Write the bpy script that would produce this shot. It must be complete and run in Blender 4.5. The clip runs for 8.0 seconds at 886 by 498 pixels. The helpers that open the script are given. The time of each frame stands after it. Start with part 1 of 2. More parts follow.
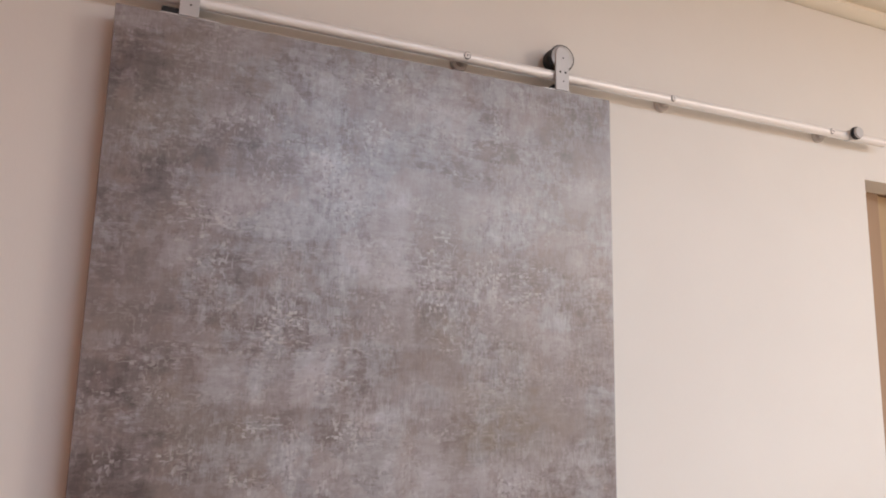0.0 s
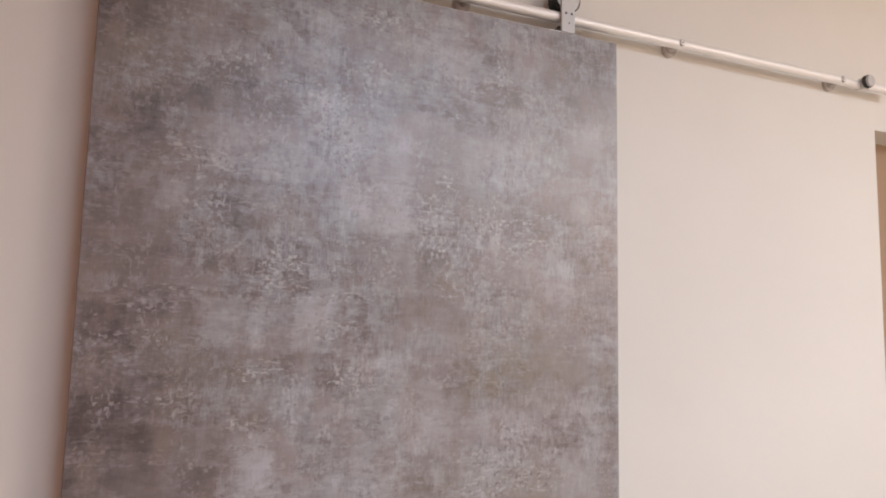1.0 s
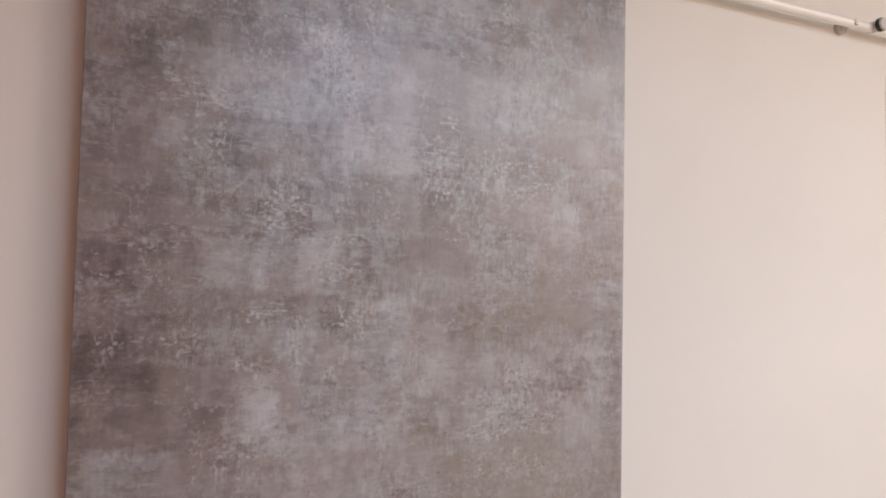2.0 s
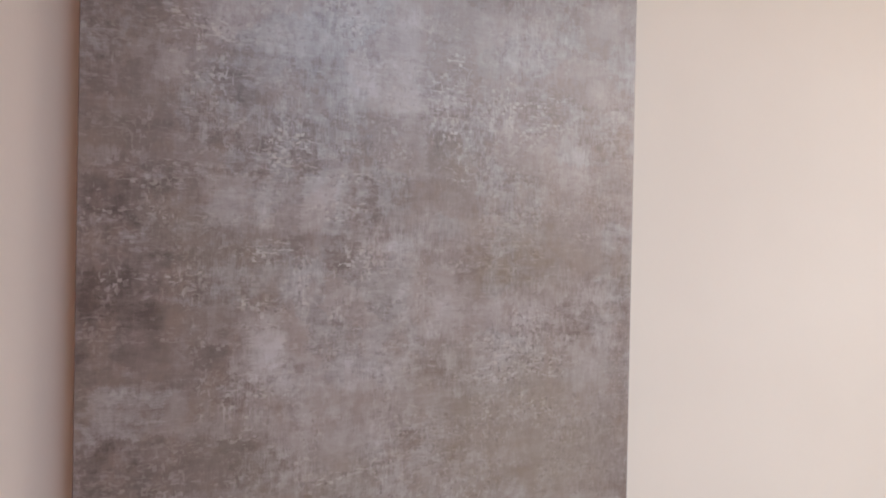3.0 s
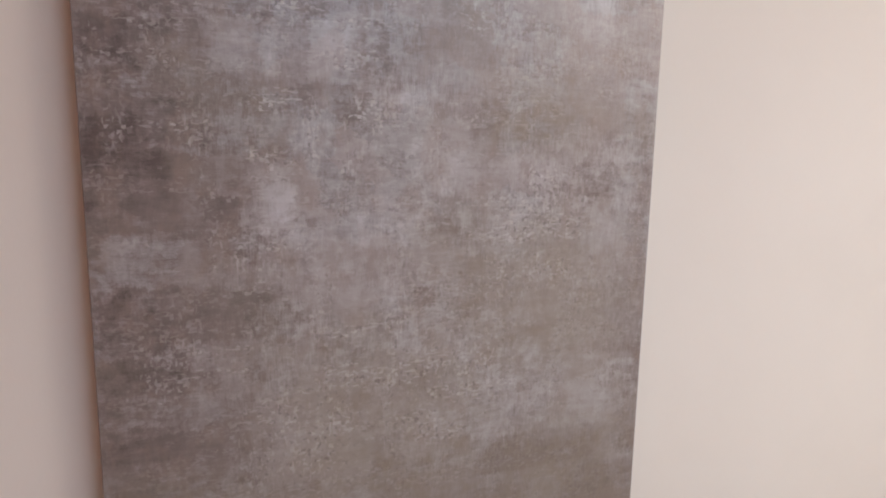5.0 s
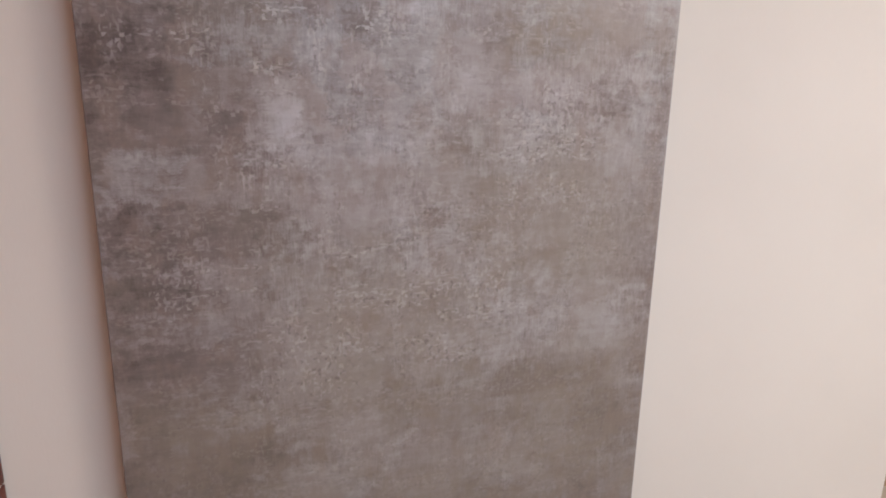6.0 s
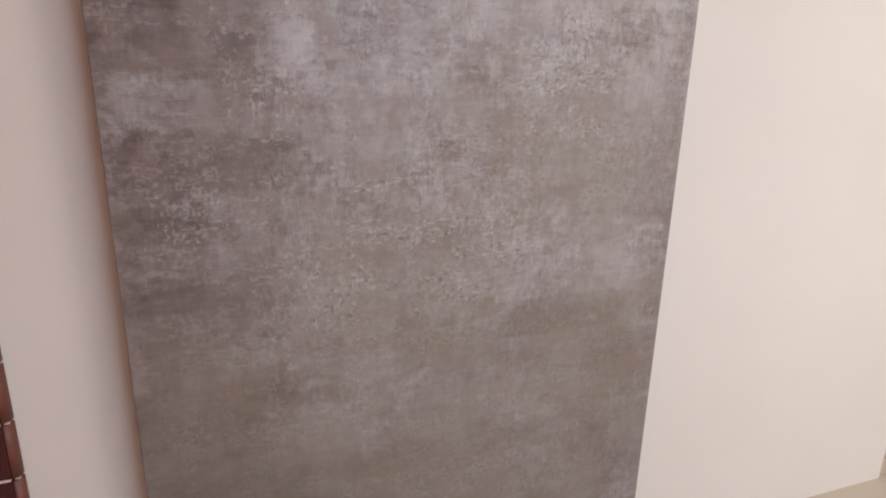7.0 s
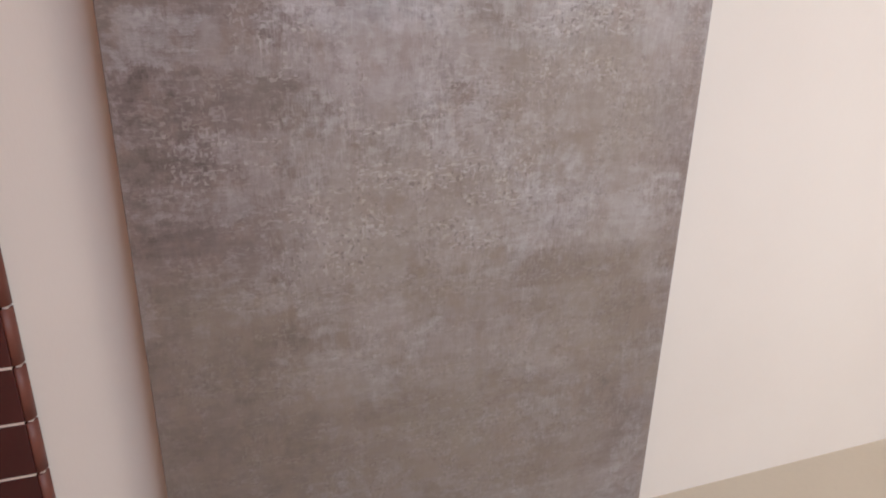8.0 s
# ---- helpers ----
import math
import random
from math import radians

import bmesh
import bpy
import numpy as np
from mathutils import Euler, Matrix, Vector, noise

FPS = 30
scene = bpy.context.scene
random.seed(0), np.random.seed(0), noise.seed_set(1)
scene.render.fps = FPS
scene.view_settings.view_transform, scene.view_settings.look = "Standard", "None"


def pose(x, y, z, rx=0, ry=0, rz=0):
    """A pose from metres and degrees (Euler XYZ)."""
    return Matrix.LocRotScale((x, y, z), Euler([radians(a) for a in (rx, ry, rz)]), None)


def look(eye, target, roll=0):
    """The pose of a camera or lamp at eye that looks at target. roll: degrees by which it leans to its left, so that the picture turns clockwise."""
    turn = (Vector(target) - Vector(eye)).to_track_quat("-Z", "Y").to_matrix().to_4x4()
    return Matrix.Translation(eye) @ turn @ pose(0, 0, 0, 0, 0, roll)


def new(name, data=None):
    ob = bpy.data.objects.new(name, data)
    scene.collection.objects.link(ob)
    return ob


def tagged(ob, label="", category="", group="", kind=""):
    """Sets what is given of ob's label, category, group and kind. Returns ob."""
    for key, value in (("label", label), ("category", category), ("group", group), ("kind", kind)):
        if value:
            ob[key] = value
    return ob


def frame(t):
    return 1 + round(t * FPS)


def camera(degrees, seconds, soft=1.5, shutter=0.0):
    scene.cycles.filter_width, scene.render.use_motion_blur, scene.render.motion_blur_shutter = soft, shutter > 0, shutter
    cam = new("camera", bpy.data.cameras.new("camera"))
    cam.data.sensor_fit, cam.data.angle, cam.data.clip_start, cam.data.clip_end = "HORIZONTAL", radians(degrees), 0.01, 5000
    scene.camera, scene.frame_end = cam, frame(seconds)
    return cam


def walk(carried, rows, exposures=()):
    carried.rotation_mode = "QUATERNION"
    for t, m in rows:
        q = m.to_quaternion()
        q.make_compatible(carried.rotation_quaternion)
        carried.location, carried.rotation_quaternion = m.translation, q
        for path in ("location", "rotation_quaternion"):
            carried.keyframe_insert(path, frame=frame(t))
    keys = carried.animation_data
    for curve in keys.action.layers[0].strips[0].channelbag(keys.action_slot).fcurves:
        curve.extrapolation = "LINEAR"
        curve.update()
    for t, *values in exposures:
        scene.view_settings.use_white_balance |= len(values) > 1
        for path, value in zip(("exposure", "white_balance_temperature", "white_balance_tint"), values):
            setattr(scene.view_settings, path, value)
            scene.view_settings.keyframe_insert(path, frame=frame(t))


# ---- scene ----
cam = camera(67.9, 8.0, soft=1.9)
PATH = [
    (0, (0.133, -1.285, 1.549), (0.88, 0.545, 1.849), 1.2),
    (0.5, (0.139, -1.27, 1.524), (0.888, 0.565, 1.787), 1.2),
    (1, (0.141, -1.256, 1.51), (0.895, 0.585, 1.71), 1.2),
    (1.5, (0.139, -1.245, 1.498), (0.899, 0.6, 1.63), 1.2),
    (3, (0.134, -1.21, 1.423), (0.9, 0.638, 1.411), 1.1),
    (3.5, (0.143, -1.206, 1.403), (0.89, 0.648, 1.326), 1.2),
    (4, (0.144, -1.2, 1.37), (0.885, 0.653, 1.24), 1.0),
    (4.5, (0.148, -1.192, 1.355), (0.879, 0.657, 1.137), 1.1),
    (6, (0.16, -1.172, 1.297), (0.83, 0.649, 0.81), 1.1),
    (6.5, (0.145, -1.155, 1.264), (0.819, 0.648, 0.72), 1.2),
    (7, (0.139, -1.144, 1.241), (0.805, 0.645, 0.644), 1.3),
    (7.5, (0.142, -1.142, 1.21), (0.785, 0.645, 0.584), 1.1),
    (8, (0.139, -1.139, 1.192), (0.769, 0.634, 0.512), 1.2),
]
walk(cam, [(t, look(eye, target, roll)) for t, eye, target, roll in PATH],
     exposures=[(0.0, 0.0), (1.5, -0.02), (3.0, -0.07), (4.5, -0.10), (6.0, -0.03), (7.0, 0.05), (8.0, 0.09)])


# ---- light: two cool ceiling lamps and an added warm fill near the door ----
world = bpy.data.worlds.new("room_dark")
scene.world = world
world.use_nodes = True
world.node_tree.nodes["Background"].inputs[0].default_value = (0.9, 0.85, 0.8, 1)
world.node_tree.nodes["Background"].inputs[1].default_value = 0.02


def ceiling_lamp(name, x, y, z, size, watts, colour):
    data = bpy.data.lights.new(name, "AREA")
    data.shape, data.size, data.energy, data.color = "DISK", size, watts, colour
    ob = new(name, data)
    ob.matrix_world = look((x, y, z), (x, y, 0))
    return ob


ceiling_lamp("ceiling_lamp_main", 2.50, -2.6, 2.64, 2.20, 68, (0.705, 0.825, 1.0))
ceiling_lamp("ceiling_lamp_cool", 0.95, -2.5, 2.64, 0.90, 34.5, (0.515, 0.72, 1.0))

# an added warm fill light without a fixture, which also lights the ceiling
fill_light = bpy.data.lights.new("warm_fill_light", "POINT")
fill_light.energy, fill_light.color, fill_light.shadow_soft_size = 48, (1.0, 0.787, 0.645), 0.35
new("warm_fill_light", fill_light).location = (2.8, -2.4, 2.15)


# ---- materials ----
class Nodes:
    """Short hand for a node material."""

    def __init__(self, name):
        self.mat = bpy.data.materials.new(name)
        self.mat.use_nodes = True
        self.tree = self.mat.node_tree
        self.bsdf = self.tree.nodes["Principled BSDF"]

    def put(self, socket, value):
        if isinstance(value, bpy.types.NodeSocket):
            self.tree.links.new(value, socket)
        else:
            socket.default_value = value

    def math(self, op, *values, clamp=False):
        n = self.tree.nodes.new("ShaderNodeMath")
        n.operation, n.use_clamp = op, clamp
        for s, v in zip(n.inputs, values):
            self.put(s, v)
        return n.outputs[0]

    def vec(self, op, *values):
        n = self.tree.nodes.new("ShaderNodeVectorMath")
        n.operation = op
        for s, v in zip(n.inputs, values):
            self.put(s, v)
        return n.outputs[0]

    def add(self, *values):
        total = values[0]
        for v in values[1:]:
            total = self.math("ADD", total, v)
        return total

    def times(self, a, b):
        return self.math("MULTIPLY", a, b)

    def off(self, a, amount):
        """(a - 0.5) * amount"""
        return self.math("MULTIPLY", self.math("SUBTRACT", a, 0.5), amount)

    def step(self, value, low, high, a=0.0, b=1.0):
        n = self.tree.nodes.new("ShaderNodeMapRange")
        n.interpolation_type = "SMOOTHSTEP"
        for s, v in zip(n.inputs, (value, low, high, a, b)):
            self.put(s, v)
        return n.outputs[0]

    def place(self):
        return self.tree.nodes.new("ShaderNodeTexCoord").outputs["Object"]

    def split(self, v):
        n = self.tree.nodes.new("ShaderNodeSeparateXYZ")
        self.put(n.inputs[0], v)
        return n.outputs

    def join(self, x, y, z=0.0):
        n = self.tree.nodes.new("ShaderNodeCombineXYZ")
        for s, v in zip(n.inputs, (x, y, z)):
            self.put(s, v)
        return n.outputs[0]

    def noise(self, v, scale, detail=3.0, rough=0.55, colour=False):
        n = self.tree.nodes.new("ShaderNodeTexNoise")
        self.put(n.inputs["Vector"], v)
        n.inputs["Scale"].default_value, n.inputs["Detail"].default_value, n.inputs["Roughness"].default_value = scale, detail, rough
        return n.outputs["Color" if colour else "Fac"]

    def cells(self, v, scale, gap=False):
        n = self.tree.nodes.new("ShaderNodeTexVoronoi")
        n.voronoi_dimensions, n.distance = "2D", "CHEBYCHEV"
        self.put(n.inputs["Vector"], v)
        n.inputs["Scale"].default_value = scale
        colour = self.split(n.outputs["Color"])
        return (colour, n.outputs["Distance"]) if gap else colour

    def mix(self, fac, a, b):
        n = self.tree.nodes.new("ShaderNodeMix")
        n.data_type = "RGBA"
        self.put(n.inputs["Factor"], fac)
        for s, v in zip((n.inputs[6], n.inputs[7]), (a, b)):
            self.put(s, v if isinstance(v, bpy.types.NodeSocket) else (*v, 1))
        return n.outputs[2]

    def ramp(self, fac, stops):
        n = self.tree.nodes.new("ShaderNodeValToRGB")
        self.put(n.inputs[0], fac)
        while len(n.color_ramp.elements) < len(stops):
            n.color_ramp.elements.new(0.5)
        for e, (at, col) in zip(n.color_ramp.elements, stops):
            e.position, e.color = at, (*col, 1)
        return n.outputs[0]

    def bump(self, height, strength, distance):
        n = self.tree.nodes.new("ShaderNodeBump")
        n.inputs["Strength"].default_value, n.inputs["Distance"].default_value = strength, distance
        self.put(n.inputs["Height"], height)
        self.put(self.bsdf.inputs["Normal"], n.outputs[0])

    def done(self, colour=None, rough=None, metal=None, **more):
        for key, v in (("Base Color", colour), ("Roughness", rough), ("Metallic", metal), *((k.replace("_", " "), v) for k, v in more.items())):
            if v is not None:
                self.put(self.bsdf.inputs[key], (*v, 1) if isinstance(v, tuple) and len(v) == 3 else v)
        return self.mat


def plaster(name, light, dark, rough=0.75):
    n = Nodes(name)
    p = n.place()
    stains = n.noise(p, 1.7, 4)
    weave = n.noise(n.vec("MULTIPLY", p, (260, 260, 60)), 1.0, 2)
    grain = n.noise(p, 320, 2)
    n.bump(n.add(weave, grain), 0.12, 0.001)
    return n.done(n.mix(n.add(n.step(stains, 0.35, 0.7, 0, 0.7), n.off(weave, 0.5)), light, dark), rough)


def metal(name, colour, rough, metallic=1.0, along=(400, 12, 12)):
    n = Nodes(name)
    p = n.place()
    brush = n.noise(n.vec("MULTIPLY", p, along), 1.0, 3)
    blot = n.noise(p, 9, 3)
    return n.done(n.mix(n.off(blot, 1.2), colour, tuple(c * 0.72 for c in colour)), n.add(rough, n.off(brush, 0.16), n.off(blot, 0.1)), metallic)


# Soft-edged rectangles on the panel, mostly worn print: x, z, half width, half height, strength.
PALE_HIGH = [(0.6, 2.07, 0.082, 0.043, 0.4), (0.43, 2.06, 0.023, 0.041, 0.4), (0.58, 2, 0.123, 0.054, 0.4), (0.38, 1.98, 0.03, 0.101, 0.8),
             (0.97, 1.9, 0.038, 0.039, 0.5), (0.49, 1.82, 0.074, 0.056, 0.45), (0.76, 1.82, 0.09, 0.049, 0.5), (0.27, 1.8, 0.085, 0.052, 0.6),
             (0.46, 1.8, 0.112, 0.128, 0.25), (0.49, 1.71, 0.068, 0.05, 0.7), (0.13, 1.71, 0.023, 0.03, 0.6), (0.73, 1.67, 0.026, 0.029, 0.5),
             (0.9, 1.58, 0.035, 0.042, 0.4), (0.24, 1.49, 0.052, 0.041, 0.7), (0.38, 1.49, 0.036, 0.051, 0.6), (0.74, 1.49, 0.045, 0.039, 0.5)]
# The row at z 1.05 lightens most of the panel's middle.
PALE_LOW = [(0.51, 1.38, 0.06, 0.049, 0.6), (0.58, 1.32, 0.057, 0.064, 0.45), (0.29, 1.23, 0.028, 0.039, 0.7), (0.48, 1.19, 0.064, 0.031, 0.3),
            (0.71, 1.19, 0.039, 0.043, 0.4), (0.95, 1.18, 0.045, 0.057, 0.4), (0.62, 1.05, 0.36, 0.30, 0.5), (0.38, 1.14, 0.035, 0.035, 0.55),
            (0.09, 1.14, 0.074, 0.041, 0.5), (0.55, 1.01, 0.051, 0.033, 0.35), (0.19, 0.95, 0.044, 0.042, 0.3), (0.91, 0.84, 0.042, 0.05, 0.2),
            (0.95, 0.83, 0.083, 0.037, 0.2), (0.51, 0.75, 0.039, 0.034, 0.3), (0.4, 0.7, 0.048, 0.057, 0.4), (0.11, 0.66, 0.032, 0.032, 0.25)]
# The rows at z 1.34 and 1.40 darken the whole left edge.
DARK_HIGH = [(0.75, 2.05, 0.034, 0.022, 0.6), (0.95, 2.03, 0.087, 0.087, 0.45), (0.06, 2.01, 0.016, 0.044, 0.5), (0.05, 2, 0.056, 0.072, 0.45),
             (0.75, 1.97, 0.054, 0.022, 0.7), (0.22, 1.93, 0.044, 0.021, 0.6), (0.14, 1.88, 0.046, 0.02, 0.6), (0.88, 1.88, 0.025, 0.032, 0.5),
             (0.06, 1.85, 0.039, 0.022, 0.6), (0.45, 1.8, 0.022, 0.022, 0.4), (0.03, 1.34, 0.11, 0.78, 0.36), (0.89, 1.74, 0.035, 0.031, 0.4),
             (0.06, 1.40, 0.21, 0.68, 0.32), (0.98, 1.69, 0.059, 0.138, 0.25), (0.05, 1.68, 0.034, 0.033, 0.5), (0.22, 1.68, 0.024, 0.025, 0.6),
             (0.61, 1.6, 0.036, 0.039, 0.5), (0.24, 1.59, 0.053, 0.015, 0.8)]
DARK_MIDDLE = [(0.07, 1.59, 0.06, 0.023, 0.5), (0.1, 1.5, 0.03, 0.014, 0.5), (0.45, 1.5, 0.027, 0.047, 0.5), (0.04, 1.49, 0.033, 0.032, 0.6),
               (0.29, 1.41, 0.077, 0.029, 0.3), (0.41, 1.39, 0.025, 0.02, 0.5), (0.64, 1.37, 0.078, 0.043, 0.3), (0.78, 1.37, 0.039, 0.045, 0.5),
               (0.1, 1.35, 0.097, 0.054, 0.35), (0.05, 1.35, 0.044, 0.027, 0.4), (0.27, 1.33, 0.033, 0.034, 0.4), (0.06, 1.3, 0.064, 0.022, 0.6),
               (0.43, 1.3, 0.026, 0.025, 0.4), (0.91, 1.26, 0.045, 0.018, 0.6), (0.2, 1.23, 0.029, 0.019, 0.6), (0.59, 1.21, 0.029, 0.037, 0.6),
               (0.1, 1.1, 0.066, 0.007, 0.5), (0.24, 1.08, 0.032, 0.01, 0.6)]
# The rows at z 0.48 and 0.34 put shade at the foot into colour.
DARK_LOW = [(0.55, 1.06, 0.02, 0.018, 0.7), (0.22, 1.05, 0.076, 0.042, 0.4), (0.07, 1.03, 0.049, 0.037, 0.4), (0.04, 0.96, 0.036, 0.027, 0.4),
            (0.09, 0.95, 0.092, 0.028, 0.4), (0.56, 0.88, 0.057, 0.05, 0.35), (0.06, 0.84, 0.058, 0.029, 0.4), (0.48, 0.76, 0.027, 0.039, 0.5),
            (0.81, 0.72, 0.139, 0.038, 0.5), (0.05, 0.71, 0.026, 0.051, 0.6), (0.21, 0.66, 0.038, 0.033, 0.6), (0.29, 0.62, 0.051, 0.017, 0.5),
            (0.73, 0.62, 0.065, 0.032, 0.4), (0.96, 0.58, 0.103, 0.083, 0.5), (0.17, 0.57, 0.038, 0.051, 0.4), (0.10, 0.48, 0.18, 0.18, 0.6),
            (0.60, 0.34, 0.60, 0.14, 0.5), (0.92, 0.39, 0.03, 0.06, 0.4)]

# Where the broken pale stitches gather: x, z, half width, half height.
STITCHED = [(0.74, 2.03, 0.04, 0.044), (0.49, 2.02, 0.035, 0.094), (0.25, 1.96, 0.065, 0.016), (0.37, 1.88, 0.064, 0.055), (0.44, 1.79, 0.039, 0.055),
            (0.18, 1.74, 0.056, 0.07), (0.62, 1.73, 0.037, 0.177), (0.8, 1.69, 0.094, 0.048), (0.16, 1.6, 0.034, 0.046), (0.33, 1.59, 0.051, 0.046),
            (0.07, 1.49, 0.071, 0.032), (0.43, 1.41, 0.042, 0.142), (0.3, 1.36, 0.058, 0.077), (0.1, 1.35, 0.08, 0.022), (0.27, 1.32, 0.042, 0.048),
            (0.78, 1.29, 0.045, 0.038), (0.79, 1.17, 0.103, 0.079), (0.27, 1.14, 0.091, 0.03), (0.72, 1.14, 0.045, 0.049), (0.44, 0.95, 0.09, 0.08),
            (0.15, 0.96, 0.10, 0.055), (0.33, 0.82, 0.10, 0.08), (0.62, 0.86, 0.12, 0.10)]

# Broad brownish areas of the print: x, z, half width, half height.
OLIVE = [(0.78, 1.02, 0.20, 0.16), (0.50, 0.80, 0.22, 0.20), (0.45, 0.35, 0.45, 0.28), (0.86, 0.60, 0.16, 0.18), (0.78, 1.40, 0.10, 0.07), (0.16, 0.62, 0.15, 0.14)]


def worn_print(name):
    """Grey laminate printed like worn, patched cloth on concrete, with shade at its foot in the colour."""
    n = Nodes(name)
    x, _, z = n.split(n.place())
    flat = n.join(x, z)

    def threads(su, sv, detail=2.0, rough=0.5, layer=0.0):
        return n.noise(n.vec("MULTIPLY_ADD", n.join(x, z, 1.0), (su, sv, 1.0), (0, 0, layer)), 1.0, detail, rough)

    # threads that slip along the weave fray the edges of every patch, squarely
    slip_x = n.add(n.off(threads(14, 190, 2, 0.6), 0.026), n.off(threads(34, 60, 2, 0.6, 3), 0.015))
    slip_z = n.add(n.off(threads(190, 14, 2, 0.6, 7), 0.026), n.off(threads(60, 34, 2, 0.6, 9), 0.015))
    torn_x, torn_z = n.add(x, slip_x), n.add(z, slip_z)
    torn = n.join(torn_x, torn_z)

    def from_middle(cx, cz, hw, hh):
        """0 at the middle of a rectangle, 1 on its edge."""
        across = n.math("ABSOLUTE", n.math("MULTIPLY_ADD", torn_x, 1 / hw, -cx / hw))
        return n.math("MAXIMUM", across, n.math("ABSOLUTE", n.math("MULTIPLY_ADD", torn_z, 1 / hh, -cz / hh)))

    nudge = n.vec("ADD", flat, n.vec("MULTIPLY", n.join(slip_x, slip_z), (0.18, 0.18, 0)))
    total = None
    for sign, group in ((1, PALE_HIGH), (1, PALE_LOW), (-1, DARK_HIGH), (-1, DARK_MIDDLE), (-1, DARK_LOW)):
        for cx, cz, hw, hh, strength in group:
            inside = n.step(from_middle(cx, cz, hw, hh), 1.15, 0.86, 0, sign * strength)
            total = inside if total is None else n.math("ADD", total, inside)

    def areas(rows, outer, inner):
        most = None
        for row in rows:
            inside = n.step(from_middle(*row), outer, inner)
            most = inside if most is None else n.math("MAXIMUM", most, inside)
        return most

    olive, stitched = areas(OLIVE, 1.6, 0.4), areas(STITCHED, 1.35, 0.6)
    # cut patches of cloth, two sizes, each with its own tone and lie of the thread
    large = n.cells(n.vec("MULTIPLY", torn, (1.0, 1.35, 0)), 8.5)
    small = n.cells(n.vec("MULTIPLY", torn, (1.25, 1.0, 0)), 19.0)
    chips = n.cells(n.vec("MULTIPLY", nudge, (1.0, 1.2, 0)), 52.0)
    cloud = n.noise(torn, 5.0, 3, 0.55)
    lie = n.step(n.add(n.times(cloud, 0.6), n.times(large[1], 0.4), n.off(x, 0.25)), 0.42, 0.58)
    stand = n.math("SUBTRACT", 1.0, lie)
    down, across = threads(85, 26, 3, 0.6, 11), threads(24, 90, 3, 0.6, 13)
    warp, weft = threads(390, 40, 2, 0.6, 17), threads(36, 400, 2, 0.6, 19)
    broad_down, broad_across = threads(27, 6, 2, 0.5, 23), threads(6, 30, 2, 0.5, 29)
    fine = threads(420, 420, 1, 0.5, 31)

    def crossed(a, b, detail, layer):
        """Marks that lie either along or across the cloth."""
        return n.math("MULTIPLY_ADD", n.math("ADD", n.noise(n.vec("MULTIPLY_ADD", nudge, (a, b, 0), (0, 0, layer)), 1.0, detail, 0.6),
                      n.noise(n.vec("MULTIPLY_ADD", nudge, (b, a, 0), (0, 0, layer + 5)), 1.0, detail, 0.6)), 0.70, -0.20)

    blot = crossed(20, 52, 3, 51)
    dabs = crossed(42, 112, 2, 63)
    busy = n.step(n.add(n.times(large[2], 0.35), n.times(n.noise(torn, 7.5, 2, 0.5), 0.65)), 0.40, 0.58, 0.55, 1.10)
    lively = n.times(busy, n.step(z, 0.30, 1.10, 0.60, 1.0))
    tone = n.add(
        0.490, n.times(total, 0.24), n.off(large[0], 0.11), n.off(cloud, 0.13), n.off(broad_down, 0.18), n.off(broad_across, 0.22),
        n.times(n.add(
            n.off(small[0], 0.14), n.off(chips[0], 0.15), n.off(blot, 0.34), n.off(dabs, 0.44),
            n.times(lie, n.add(n.off(down, 0.36), n.off(warp, 0.36))), n.times(stand, n.add(n.off(across, 0.34), n.off(weft, 0.13))),
            n.off(down, 0.12), n.off(warp, 0.10), n.off(fine, 0.16)), lively))
    colour = n.ramp(tone, [(0.0, (0.078, 0.059, 0.055)), (0.35, (0.192, 0.160, 0.154)), (0.62, (0.338, 0.315, 0.318)), (1.0, (0.515, 0.522, 0.553))])
    # Cool print patches; bluer higher up, lamp sheen put into the colour.
    cool = n.step(n.add(n.times(large[2], 0.5), n.times(small[1], 0.22), n.times(cloud, 0.45)), 0.48, 0.74, 0, 0.55)
    colour = n.mix(n.times(n.times(cool, n.step(tone, 0.28, 0.52, 0.15, 1.0)), n.step(z, 0.9, 1.5, 0.35, 1.0)), colour, n.mix(tone, (0.085, 0.088, 0.094), (0.455, 0.475, 0.505)))
    rust = n.noise(n.vec("MULTIPLY", nudge, (17, 11, 6)), 1.0, 4, 0.65)
    colour = n.mix(n.step(rust, 0.47, 0.68, 0, 0.46), colour, (0.245, 0.190, 0.160))
    colour = n.mix(n.times(olive, n.step(blot, 0.3, 0.65, 0.62, 0.30)), colour, (0.242, 0.205, 0.158))
    colour = n.mix(n.step(n.noise(flat, 4.0, 3, 0.6), 0.45, 0.72, 0, 0.32), colour, (0.275, 0.247, 0.206))
    # broken pale stitches with dark pits beside them, in rows and columns
    rows = n.step(threads(4.5, 19, 3, 0.6, 37), 0.47, 0.58)
    columns = n.step(threads(15, 4.5, 3, 0.6, 41), 0.48, 0.59)
    rows, columns = (n.times(band, n.add(0.50, n.times(stitched, 0.50))) for band in (rows, columns))
    where = n.math("MAXIMUM", n.math("MAXIMUM", rows, columns), n.times(stitched, 0.35))
    field = n.noise(n.vec("MULTIPLY", nudge, (1.0, 1.0, 0)), 62.0, 2, 0.55)
    curl = n.step(n.math("ABSOLUTE", n.math("SUBTRACT", field, 0.52)), 0.040, 0.010)
    curl = n.times(curl, n.step(n.noise(flat, 95.0, 1, 0.5), 0.47, 0.58))
    dab = n.step(n.noise(n.vec("MULTIPLY", nudge, (1.0, 1.25, 0)), 98.0, 1, 0.4), 0.60, 0.68)
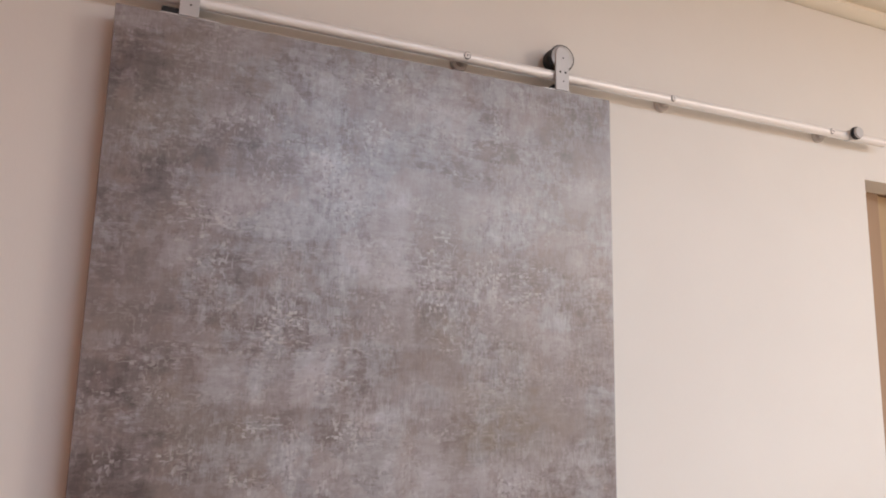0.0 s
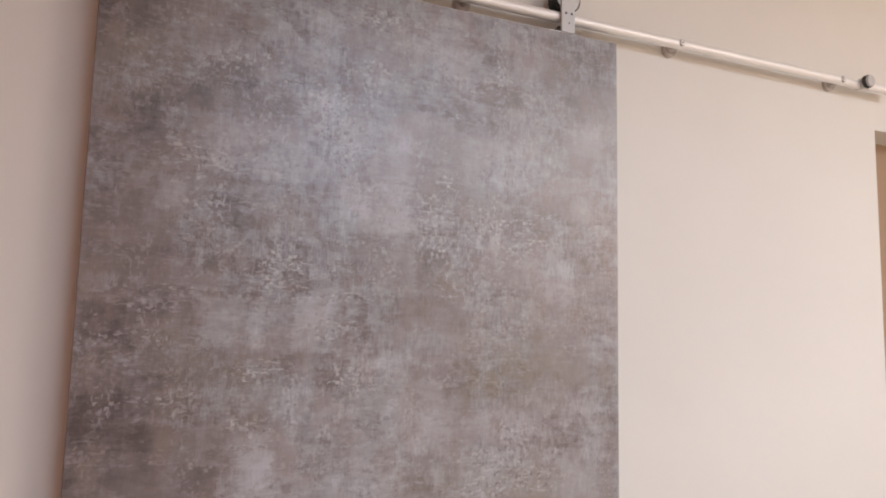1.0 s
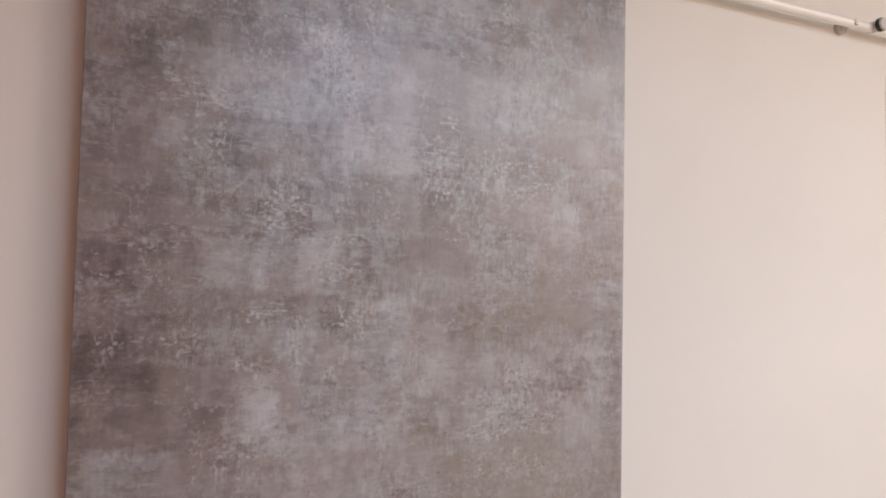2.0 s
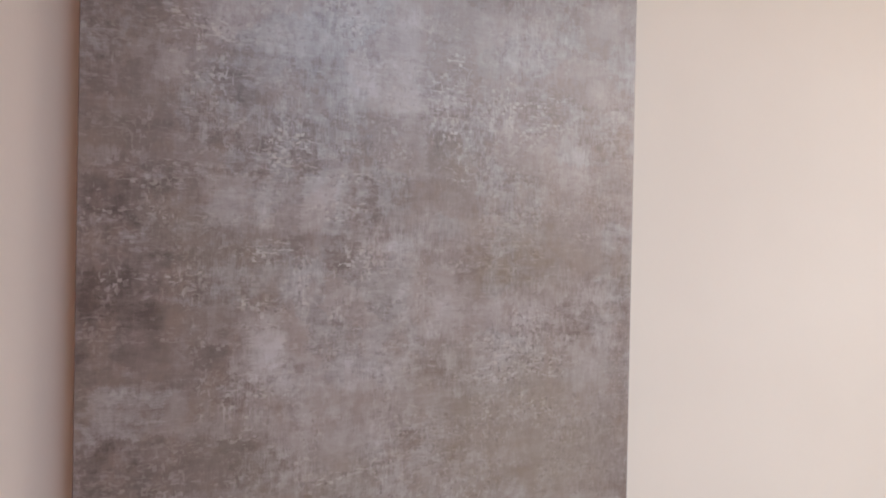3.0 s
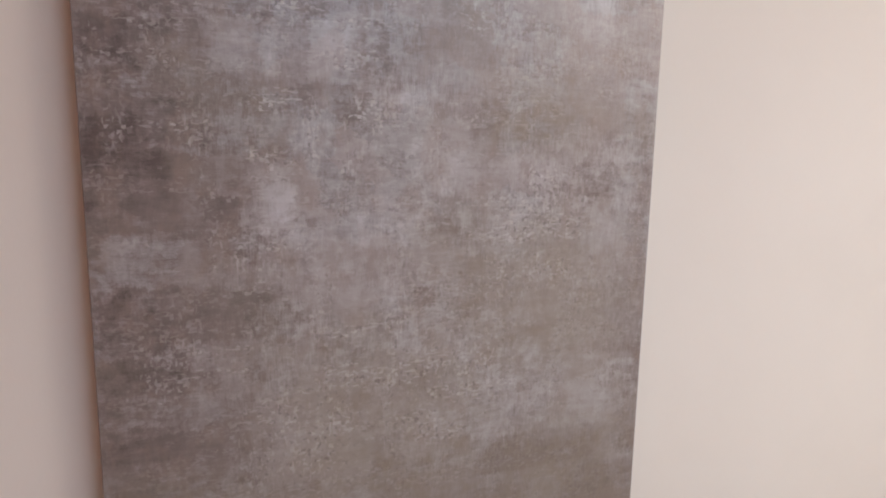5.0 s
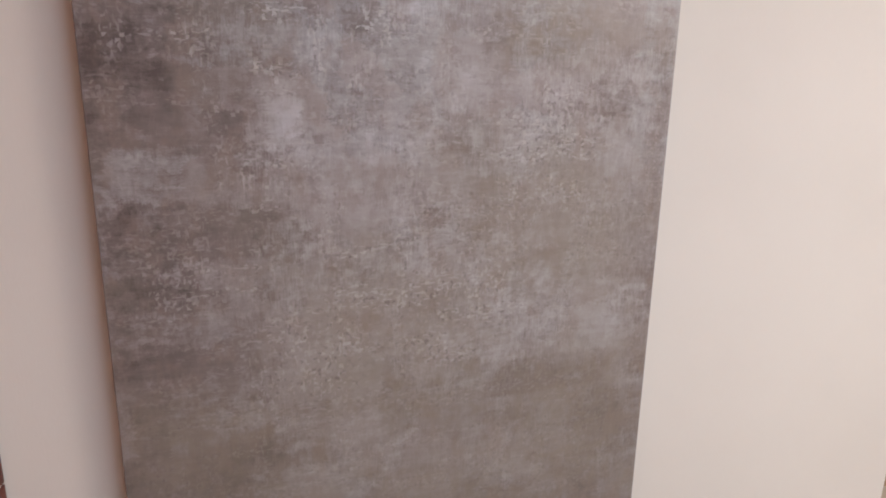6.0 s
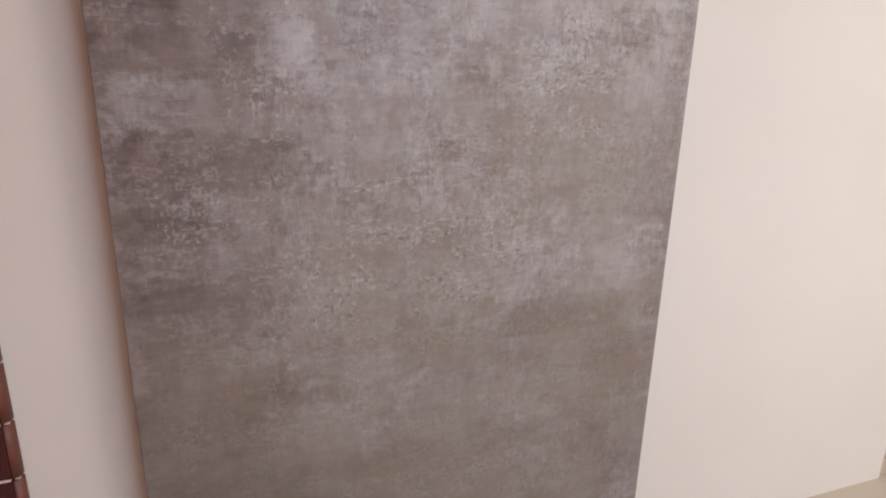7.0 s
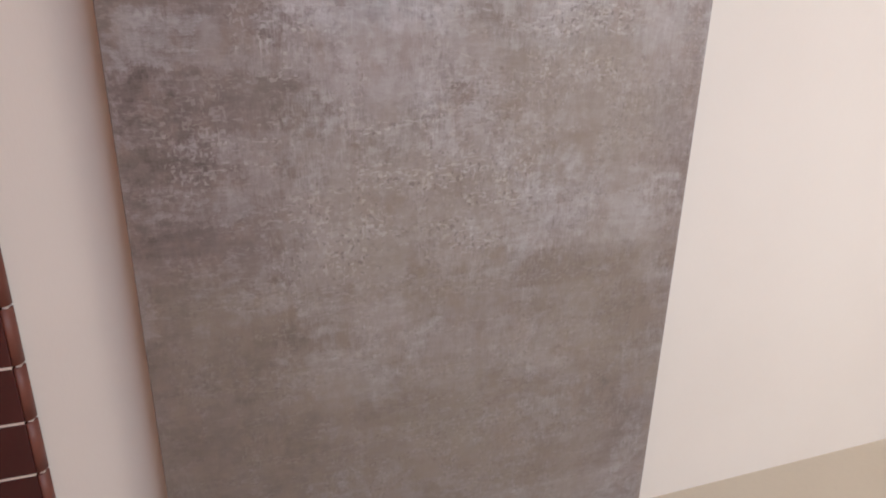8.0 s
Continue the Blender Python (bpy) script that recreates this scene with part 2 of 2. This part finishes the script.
    crumb, gap = n.cells(n.vec("MULTIPLY", nudge, (1.0, 1.15, 0)), 128.0, True)
    grit = n.times(n.times(n.step(crumb[0], 0.62, 0.90), n.step(crumb[1], 0.1, 0.8)), n.step(gap, 0.54, 0.40))
    tick_down, tick_across = n.step(threads(165, 60, 1, 0.4, 43), 0.58, 0.67), n.step(threads(58, 165, 1, 0.4, 47), 0.58, 0.67)
    ticks = n.math("MAXIMUM", n.times(tick_down, columns), n.times(tick_across, rows))
    flecks = n.math("MAXIMUM", n.times(n.math("MAXIMUM", n.times(curl, 0.18), n.math("MAXIMUM", n.times(dab, 0.50), n.times(grit, 0.95))), where), n.times(ticks, 0.70))
    thin = n.times(n.step(z, 0.50, 1.25, 0.40, 0.95), n.step(x, 0.60, 1.02, 1.0, 0.60))
    flecks = n.times(flecks, n.times(thin, n.step(x, 0.02, 0.25, 0.66, 1.0)))
    colour = n.mix(n.times(flecks, 0.78), colour, n.mix(n.step(blot, 0.4, 0.6), (0.54, 0.52, 0.49), (0.54, 0.54, 0.56)))
    pits = n.times(n.times(n.step(n.noise(n.vec("MULTIPLY", nudge, (1.0, 0.8, 0)), 118.0, 1, 0.4), 0.58, 0.68), where), n.math("SUBTRACT", 1.0, flecks))
    colour = n.mix(n.times(pits, 0.50), colour, (0.11, 0.086, 0.084))
    n.bump(n.add(warp, weft), 0.05, 0.0006)
    return n.done(colour, n.add(0.40, n.off(down, 0.10), n.times(flecks, -0.04)), 0.0, Specular_IOR_Level=0.9)


def glazed(name, deep=(0.048, 0.009, 0.009), pale=(0.09, 0.020, 0.018), gloss=0.22):
    n = Nodes(name)
    p = n.place()
    shade = n.noise(p, 16, 4)
    r = n.tree.nodes.new("ShaderNodeObjectInfo").outputs["Random"]
    n.bump(n.noise(p, 45, 2), 0.1, 0.002)
    return n.done(n.mix(n.add(n.times(shade, 0.8), n.off(r, 0.5)), deep, pale), n.add(gloss, n.off(shade, 0.1)))


def wood(name, light, dark, rough=0.45):
    n = Nodes(name)
    p = n.place()
    grain = n.noise(n.vec("MULTIPLY", p, (55, 55, 2.2)), 1.0, 5, 0.65)
    broad = n.noise(n.vec("MULTIPLY", p, (9, 9, 0.7)), 1.0, 3)
    n.bump(grain, 0.1, 0.001)
    return n.done(n.mix(n.add(n.times(grain, 0.6), n.times(broad, 0.4)), light, dark), n.add(rough, n.off(grain, 0.15)))


def screed(name):
    n = Nodes(name)
    p = n.place()
    broad, grain = n.noise(p, 2.3, 5), n.noise(p, 70, 4, 0.7)
    n.bump(grain, 0.08, 0.001)
    return n.done(n.mix(n.add(n.times(broad, 0.7), n.off(grain, 0.5)), (0.56, 0.482, 0.37), (0.46, 0.392, 0.30)), n.add(0.5, n.off(broad, 0.2)))


def plain(name, colour, rough, metallic=0.0):
    n = Nodes(name)
    grain = n.noise(n.place(), 130, 3)
    return n.done(n.mix(grain, colour, tuple(c * 0.8 for c in colour)), n.add(rough, n.off(grain, 0.12)), metallic)


WALL = plaster("wall_paint", (0.790, 0.755, 0.692), (0.752, 0.715, 0.652))
# Peach and red-brown: colours of unseen walls, chosen to tint bounced light.
WARM_BOUNCE = plaster("warm_bounce_paint", (0.80, 0.67, 0.57), (0.76, 0.63, 0.53))
RED_BOUNCE = plaster("red_bounce_paint", (0.54, 0.20, 0.13), (0.48, 0.175, 0.114))
CEILING = plaster("ceiling_paint", (0.79, 0.75, 0.70), (0.75, 0.71, 0.66))
CORNICE = plaster("cornice_paint", (0.83, 0.77, 0.64), (0.79, 0.73, 0.60))
FLOOR = screed("floor_beige")
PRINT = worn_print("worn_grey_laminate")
EDGE = plain("edge_band", (0.16, 0.125, 0.10), 0.5)
STEEL = metal("brushed_steel_rail", (0.90, 0.875, 0.84), 0.48, 0.30, along=(14, 420, 420))
SATIN = metal("satin_steel_strap", (0.56, 0.55, 0.54), 0.45, 0.3, along=(420, 420, 14))
SPACER = plain("grey_spacer", (0.60, 0.55, 0.51), 0.6)
BLACK = plain("black_nylon", (0.012, 0.0115, 0.011), 0.55)
HOLE = plain("dark_recess", (0.03, 0.028, 0.026), 0.7)
PLATE = metal("zinc_plate", (0.80, 0.79, 0.77), 0.35, 0.6)
TILE = glazed("oxblood_glaze")
# Browner, lighter edge glaze: light caught on the round is in its colour.
TRIM = glazed("lit_edge_glaze", (0.145, 0.042, 0.027), (0.185, 0.062, 0.042), 0.5)
GROUT = plain("pale_grout", (0.74, 0.66, 0.58), 0.9)
FRAME_WOOD = wood("frame_wood", (0.42, 0.285, 0.18), (0.31, 0.20, 0.125))
LEAF_WOOD = wood("leaf_wood", (0.50, 0.36, 0.21), (0.41, 0.29, 0.16))


# ---- mesh helpers ----
def part(name, bm, material, parent=None, label="", smooth=False):
    me = bpy.data.meshes.new(name)
    if smooth:
        for f in bm.faces:
            f.smooth = True
        for e in bm.edges:
            if len(e.link_faces) == 2 and e.calc_face_angle(0) > 0.7:
                e.smooth = False
    bm.to_mesh(me)
    bm.free()
    me.materials.append(material)
    ob = new(name, me)
    ob.parent = parent
    return tagged(ob, label)


def block(bm, a, b, bevel=0.0, segments=2):
    made = bmesh.ops.create_cube(bm, size=1)["verts"]
    for v in made:
        v.co = [(p + q) / 2 + c * (q - p) for p, q, c in zip(a, b, v.co)]
    if bevel:
        edges = {e for v in made for e in v.link_edges}
        bmesh.ops.bevel(bm, geom=list(edges), offset=bevel, segments=segments, affect="EDGES", profile=0.5)
    return bm


def boxed(*args, **kw):
    return block(bmesh.new(), *args, **kw)


def lathe(bm, profile, centre, axis="y", n=40):
    """Turns (distance along the axis, radius) pairs round the axis through centre."""
    rings = []
    for along, r in profile:
        ring = []
        for k in range(n):
            a = 2 * math.pi * k / n
            u, v = r * math.cos(a), r * math.sin(a)
            co = {"y": (u, along, v), "x": (along, u, v)}[axis]
            ring.append(bm.verts.new(Vector(centre) + Vector(co)))
        rings.append(ring)
    for one, two in zip(rings, rings[1:]):
        for k in range(n):
            bm.faces.new((one[k], one[(k + 1) % n], two[(k + 1) % n], two[k]))
    bm.faces.new(rings[0])
    bm.faces.new(rings[-1])
    bmesh.ops.recalc_face_normals(bm, faces=bm.faces)
    return bm


def turned(profile, centre, axis="y", n=40):
    return lathe(bmesh.new(), profile, centre, axis, n)


def extruded(profile, x0, x1):
    """A closed (y, z) outline drawn out along x."""
    bm = bmesh.new()
    ends = [[bm.verts.new((x, y, z)) for y, z in profile] for x in (x0, x1)]
    count = len(profile)
    for k in range(count):
        bm.faces.new((ends[0][k], ends[0][(k + 1) % count], ends[1][(k + 1) % count], ends[1][k]))
    bm.faces.new(ends[0])
    bm.faces.new(ends[1])
    bmesh.ops.recalc_face_normals(bm, faces=bm.faces)
    return bm


def thing(name, label, category, at=(0, 0, 0), group="", kind=""):
    ob = new(name)
    ob.empty_display_size = 0.1
    ob.location = at
    return tagged(ob, label, category, group, kind)


# ---- the room ----
X0, X1, Y0, H = -1.0, 4.6, -4.6, 2.66
OPEN0, OPEN1, OPEN_H, DEEP = 2.005, 2.92, 2.072, 0.10

bm = boxed((X0, 0, 0), (OPEN0, DEEP, H))
block(bm, (OPEN0, 0, OPEN_H), (OPEN1, DEEP, H))
block(bm, (OPEN1, 0, 0), (X1, DEEP, H))
bmesh.ops.remove_doubles(bm, verts=bm.verts, dist=1e-5)
wall_north = tagged(part("wall_north", bm, WALL), "warm white painted wall with a door opening", "wall", kind="structure")
# Unseen walls; the west one is added close by to redden the fill.
for name, a, b, paint, label in (
    ("wall_east", (X1, Y0, 0), (X1 + 0.1, DEEP, H), WARM_BOUNCE, "unseen wall, peach to warm the bounced light"),
    ("wall_west_unseen", (X0 - 0.1, Y0, 0), (X0, DEEP, H), RED_BOUNCE, "unseen reddish brown wall, set close to tint the light"),
    ("wall_south", (X0 - 0.1, Y0 - 0.1, 0), (X1 + 0.1, Y0, H), WARM_BOUNCE, "unseen wall, peach to warm the bounced light"),
):
    tagged(part(name, boxed(a, b), paint), label, "wall", kind="structure")
tagged(part("floor", boxed((X0 - 0.1, Y0 - 0.1, -0.1), (X1 + 0.1, 1.2, 0)), FLOOR), "smooth beige floor", "floor", kind="structure")
tagged(part("ceiling", boxed((X0 - 0.1, Y0 - 0.1, H), (X1 + 0.1, 1.2, H + 0.1)), CEILING), "cream painted ceiling", "ceiling", kind="structure")

cove = [(0, 2.576), (-0.008, 2.574), (-0.020, 2.577), (-0.032, 2.584), (-0.040, 2.592), (-0.040, 2.598), (-0.030, 2.600), (-0.030, 2.611),
        (-0.056, 2.614), (-0.078, 2.621), (-0.096, 2.635), (-0.104, 2.648), (-0.104, 2.659), (0, 2.659)]
tagged(part("trim_cornice", extruded([(y - 0.0005, z) for y, z in cove], X0, X1), CORNICE, smooth=True), "cream moulded ceiling cornice", "cornice", kind="structure")

# ---- the doorway beside the rail ----
door = thing("door_1", "closed honey-coloured wooden door in a deep white opening", "door", (0, 0, 0), kind="structure")
part("door_frame", boxed((OPEN0 - 0.05, DEEP + 0.001, 0.05), (OPEN0 + 0.205, DEEP + 0.06, 2.13), bevel=0.004), FRAME_WOOD, door, "brown wooden door frame")
part("door_frame", boxed((OPEN1 - 0.06, DEEP + 0.001, 0), (OPEN1 + 0.05, DEEP + 0.06, 2.13), bevel=0.004), FRAME_WOOD, door)
part("door_frame", boxed((OPEN0 + 0.205, DEEP + 0.001, 2.072), (OPEN1 - 0.06, DEEP + 0.06, 2.13), bevel=0.004), FRAME_WOOD, door)
part("door_leaf", boxed((OPEN0 + 0.207, DEEP + 0.012, 0.062), (OPEN1 - 0.062, DEEP + 0.05, 2.070), bevel=0.003), LEAF_WOOD, door, "honey-coloured wooden door leaf")
part("threshold", boxed((OPEN0 + 0.001, 0.004, 0.001), (OPEN1 - 0.001, DEEP + 0.011, 0.058), bevel=0.004), FLOOR, door, "beige raised threshold")

# ---- the sliding panel ----
W, TOP, FRONT, BACK = 1.05, 2.137, -0.060, -0.024
panel = thing("sliding_door", "large grey sliding door panel with a worn patched print", "sliding door", (0, FRONT, 0))
RISE = 0.0045  # the top edge climbs a little towards x = 0


def slanted_top(bm):
    for v in bm.verts:
        if v.co.z > 1:
            v.co.z += RISE * (1 - v.co.x / W)
    return bm


body = slanted_top(boxed((0, 0.0006, 0.012), (W, BACK - FRONT, TOP), bevel=0.0012))
part("core", body, EDGE, panel, "brown edge-banded core board")
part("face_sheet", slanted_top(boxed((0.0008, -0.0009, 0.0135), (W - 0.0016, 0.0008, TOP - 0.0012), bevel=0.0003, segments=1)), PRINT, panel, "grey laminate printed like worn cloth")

# ---- the rail ----
RX0, RX1, RY, RZ, RR = -0.118, 2.034, -0.040, 2.179, 0.0118
rail = thing("sliding_door_rail", "round brushed steel rail bolted to the white wall", "rail", (0, 0, 0.0030))
rail.rotation_euler.y = 0.0028
part("tube", turned([(RX0, RR - 0.002), (RX0 + 0.002, RR), (RX1 - 0.002, RR), (RX1, RR - 0.002)], (0, RY, RZ), "x"), STEEL, rail, smooth=True)
for bx in (0.112, 0.678, 1.243, 1.806):
    spacer = part("wall_spacer", turned([(-0.0005, 0.0195), (-0.010, 0.0195), (-0.012, 0.0175), (-0.0125, 0.010), (-0.0300, 0.010)], (bx, 0, RZ)), SPACER, rail, "grey metal wall spacer", smooth=True)
    bolt = part("bolt", turned([(RY - RR + 0.004, 0.0070), (RY - RR - 0.0012, 0.0070), (RY - RR - 0.0020, 0.0062), (RY - RR - 0.0008, 0.0050), (RY - RR - 0.0022, 0.0040), (RY - RR - 0.0022, 0.0024)], (bx, 0, RZ)), STEEL, rail, "countersunk socket bolt", smooth=True)
    part("bolt_collar", turned([(RY - RR + 0.003, 0.0078), (RY - RR - 0.0007, 0.0078), (RY - RR - 0.0007, 0.0070)], (bx, 0, RZ)), HOLE, bolt)
    # A dark hexagon on the bolt: the socket's shade put into colour.
    part("socket", turned([(RY - RR - 0.0018, 0.0019), (RY - RR - 0.0026, 0.0019)], (bx, 0, RZ), n=6), HOLE, bolt)

# end stop clamped on the rail
SX = 1.892
stop = thing("rail_end_stop", "satin steel end stop with a black rubber ring on the rail", "end stop", (SX, RY, RZ))
part("stop_body", turned([(0.010, 0.0150), (-0.014, 0.0150), (-0.016, 0.0135), (-0.0200, 0.0135)], (0, 0, 0)), SATIN, stop, smooth=True)
part("rubber_ring", turned([(-0.0180, 0.0155), (-0.0190, 0.0182), (-0.0275, 0.0182), (-0.0288, 0.0163)], (0, 0, 0)), BLACK, stop, "black rubber ring", smooth=True)
part("stop_cap", turned([(-0.0270, 0.0160), (-0.0325, 0.0160), (-0.0342, 0.0148)], (0, 0, 0)), SATIN, stop, smooth=True)


# ---- the roller hangers ----
def strap_mesh(width, low, high, y0, y1):
    """A flat bar with a round head."""
    bm = bmesh.new()
    r = width / 2
    outline = [(-r, low), (r, low)] + [(r * math.cos(a), high - r + r * math.sin(a)) for a in np.linspace(0, math.pi, 19)]
    front, back = ([bm.verts.new((x, y, z)) for x, z in outline] for y in (y0, y1))
    bm.faces.new(front)
    bm.faces.new(back[::-1])
    for k in range(len(outline)):
        bm.faces.new((front[k], back[k], back[(k + 1) % len(outline)], front[(k + 1) % len(outline)]))
    bmesh.ops.recalc_face_normals(bm, faces=bm.faces)
    rim = [e for e in bm.edges if all(v in set(front) for v in e.verts)]
    bmesh.ops.bevel(bm, geom=rim, offset=0.0007, segments=2, affect="EDGES")
    return bm


WZ = RZ + RR + 0.0295 - TOP


def roller_hanger(x, foot0, foot1, guard):
    hanger = thing("roller_hanger", "satin steel strap hanger with a black roller on the rail", "roller hanger", (x, 0, TOP + RISE * (1 - x / W)), "roller hangers on the door")
    wheel = part("roller", turned([(-0.0530, 0.026), (-0.0530, 0.0316), (-0.0505, 0.0325), (-0.048, 0.0315), (-0.044, 0.0288), (-0.036, 0.0288), (-0.032, 0.0315), (-0.029, 0.0325), (-0.020, 0.0325), (-0.018, 0.030)], (0.004, 0, WZ)), BLACK, hanger, "black nylon roller", smooth=True)
    part("roller_cap", turned([(-0.0528, 0.0290), (-0.0538, 0.0290), (-0.0543, 0.0283)], (0.004, 0, WZ)), SATIN, wheel, "satin steel side disc", smooth=True)
    strap = part("strap", strap_mesh(0.0345, 0.0015, 0.105, -0.0595, -0.0548), SATIN, hanger, smooth=True)
    # Flat dark discs; the shade inside the holes is put into their colour.
    for hx, hz, r in ((0.002, WZ - 0.004, 0.0021), (-0.0060, 0.0455, 0.0028), (0.0085, 0.0455, 0.0028), (0.002, 0.0235, 0.0019)):
        part("screw_hole_shade", turned([(-0.0590, r), (-0.0598, r)], (hx, 0, hz), n=20), HOLE, strap)
    part("foot_plate", boxed((foot0, -0.0570, 0.0002), (foot1, -0.0270, 0.0030), bevel=0.0006), PLATE, hanger, "pale zinc foot plate")
    part("guard_block", boxed((guard, -0.0530, 0.0030), (0.0150, -0.0300, 0.0165), bevel=0.002), BLACK, hanger, "black anti-jump block")
    return hanger


roller_hanger(0.9205, -0.050, 0.024, -0.021)
roller_hanger(0.1205, -0.050, 0.054, -0.047)

# ---- glazed tiles on the end of the wall ----
TX, TY, PITCH, JOINT, ROWS = -0.2050, -0.020, 0.1055, 0.0050, 12
CUT = 0.1020
tiling = thing("tiled_wall", "dark oxblood glazed tiles with pale joints on the wall", "tiles", (0, 0, 0), kind="structure")
TILE_TOP = CUT + (ROWS - 1) * PITCH
part("grout_bed", boxed((-0.86, TY + 0.0014, 0.0), (TX - 0.002, -0.0005, TILE_TOP)), GROUT, tiling, "pale grout")
part("grout_bed", boxed((TX + 0.003, TY + 0.0062, 0.0), (-0.1940, -0.0005, TILE_TOP)), GROUT, tiling)


def tile_mesh(w, h, d):
    bm = boxed((0, 0, 0), (w, d, h), bevel=0.0016, segments=2)
    me = bpy.data.meshes.new("tile")
    bm.to_mesh(me)
    bm.free()
    me.materials.append(TILE)
    return me


def trim_mesh(h):
    """Quarter-round end piece."""
    bm = bmesh.new()
    arc = [(0.0, 0.018)] + [(0.0145 * math.sin(a), 0.016 - 0.016 * math.cos(a)) for a in np.linspace(0, math.pi / 2, 9)] + [(0.0145, 0.018)]
    ends = [[bm.verts.new((x, y, z)) for x, y in arc] for z in (0, h)]
    for k in range(len(arc)):
        bm.faces.new((ends[0][k], ends[0][(k + 1) % len(arc)], ends[1][(k + 1) % len(arc)], ends[1][k]))
    bm.faces.new(ends[0])
    bm.faces.new(ends[1])
    bmesh.ops.recalc_face_normals(bm, faces=bm.faces)
    for f in bm.faces:
        f.smooth = len(f.verts) == 4
    me = bpy.data.meshes.new("edge_tile")
    bm.to_mesh(me)
    bm.free()
    me.materials.append(TRIM)
    return me


full = (tile_mesh(PITCH - JOINT, PITCH - JOINT, 0.017), trim_mesh(PITCH - JOINT))
cut = (tile_mesh(PITCH - JOINT, CUT - JOINT, 0.017), trim_mesh(CUT - JOINT))
for row in range(ROWS):
    z = JOINT / 2 + (CUT + (row - 1) * PITCH if row else 0)
    square, round_edge = full if row else cut
    for column in range(6):
        ob = new("tile", square)
        ob.parent, ob.location = tiling, (TX - (column + 1) * PITCH + JOINT, TY, z)
    ob = new("edge_tile", round_edge)
    ob.parent, ob.location = tiling, (TX + 0.0006, TY + 0.001, z)
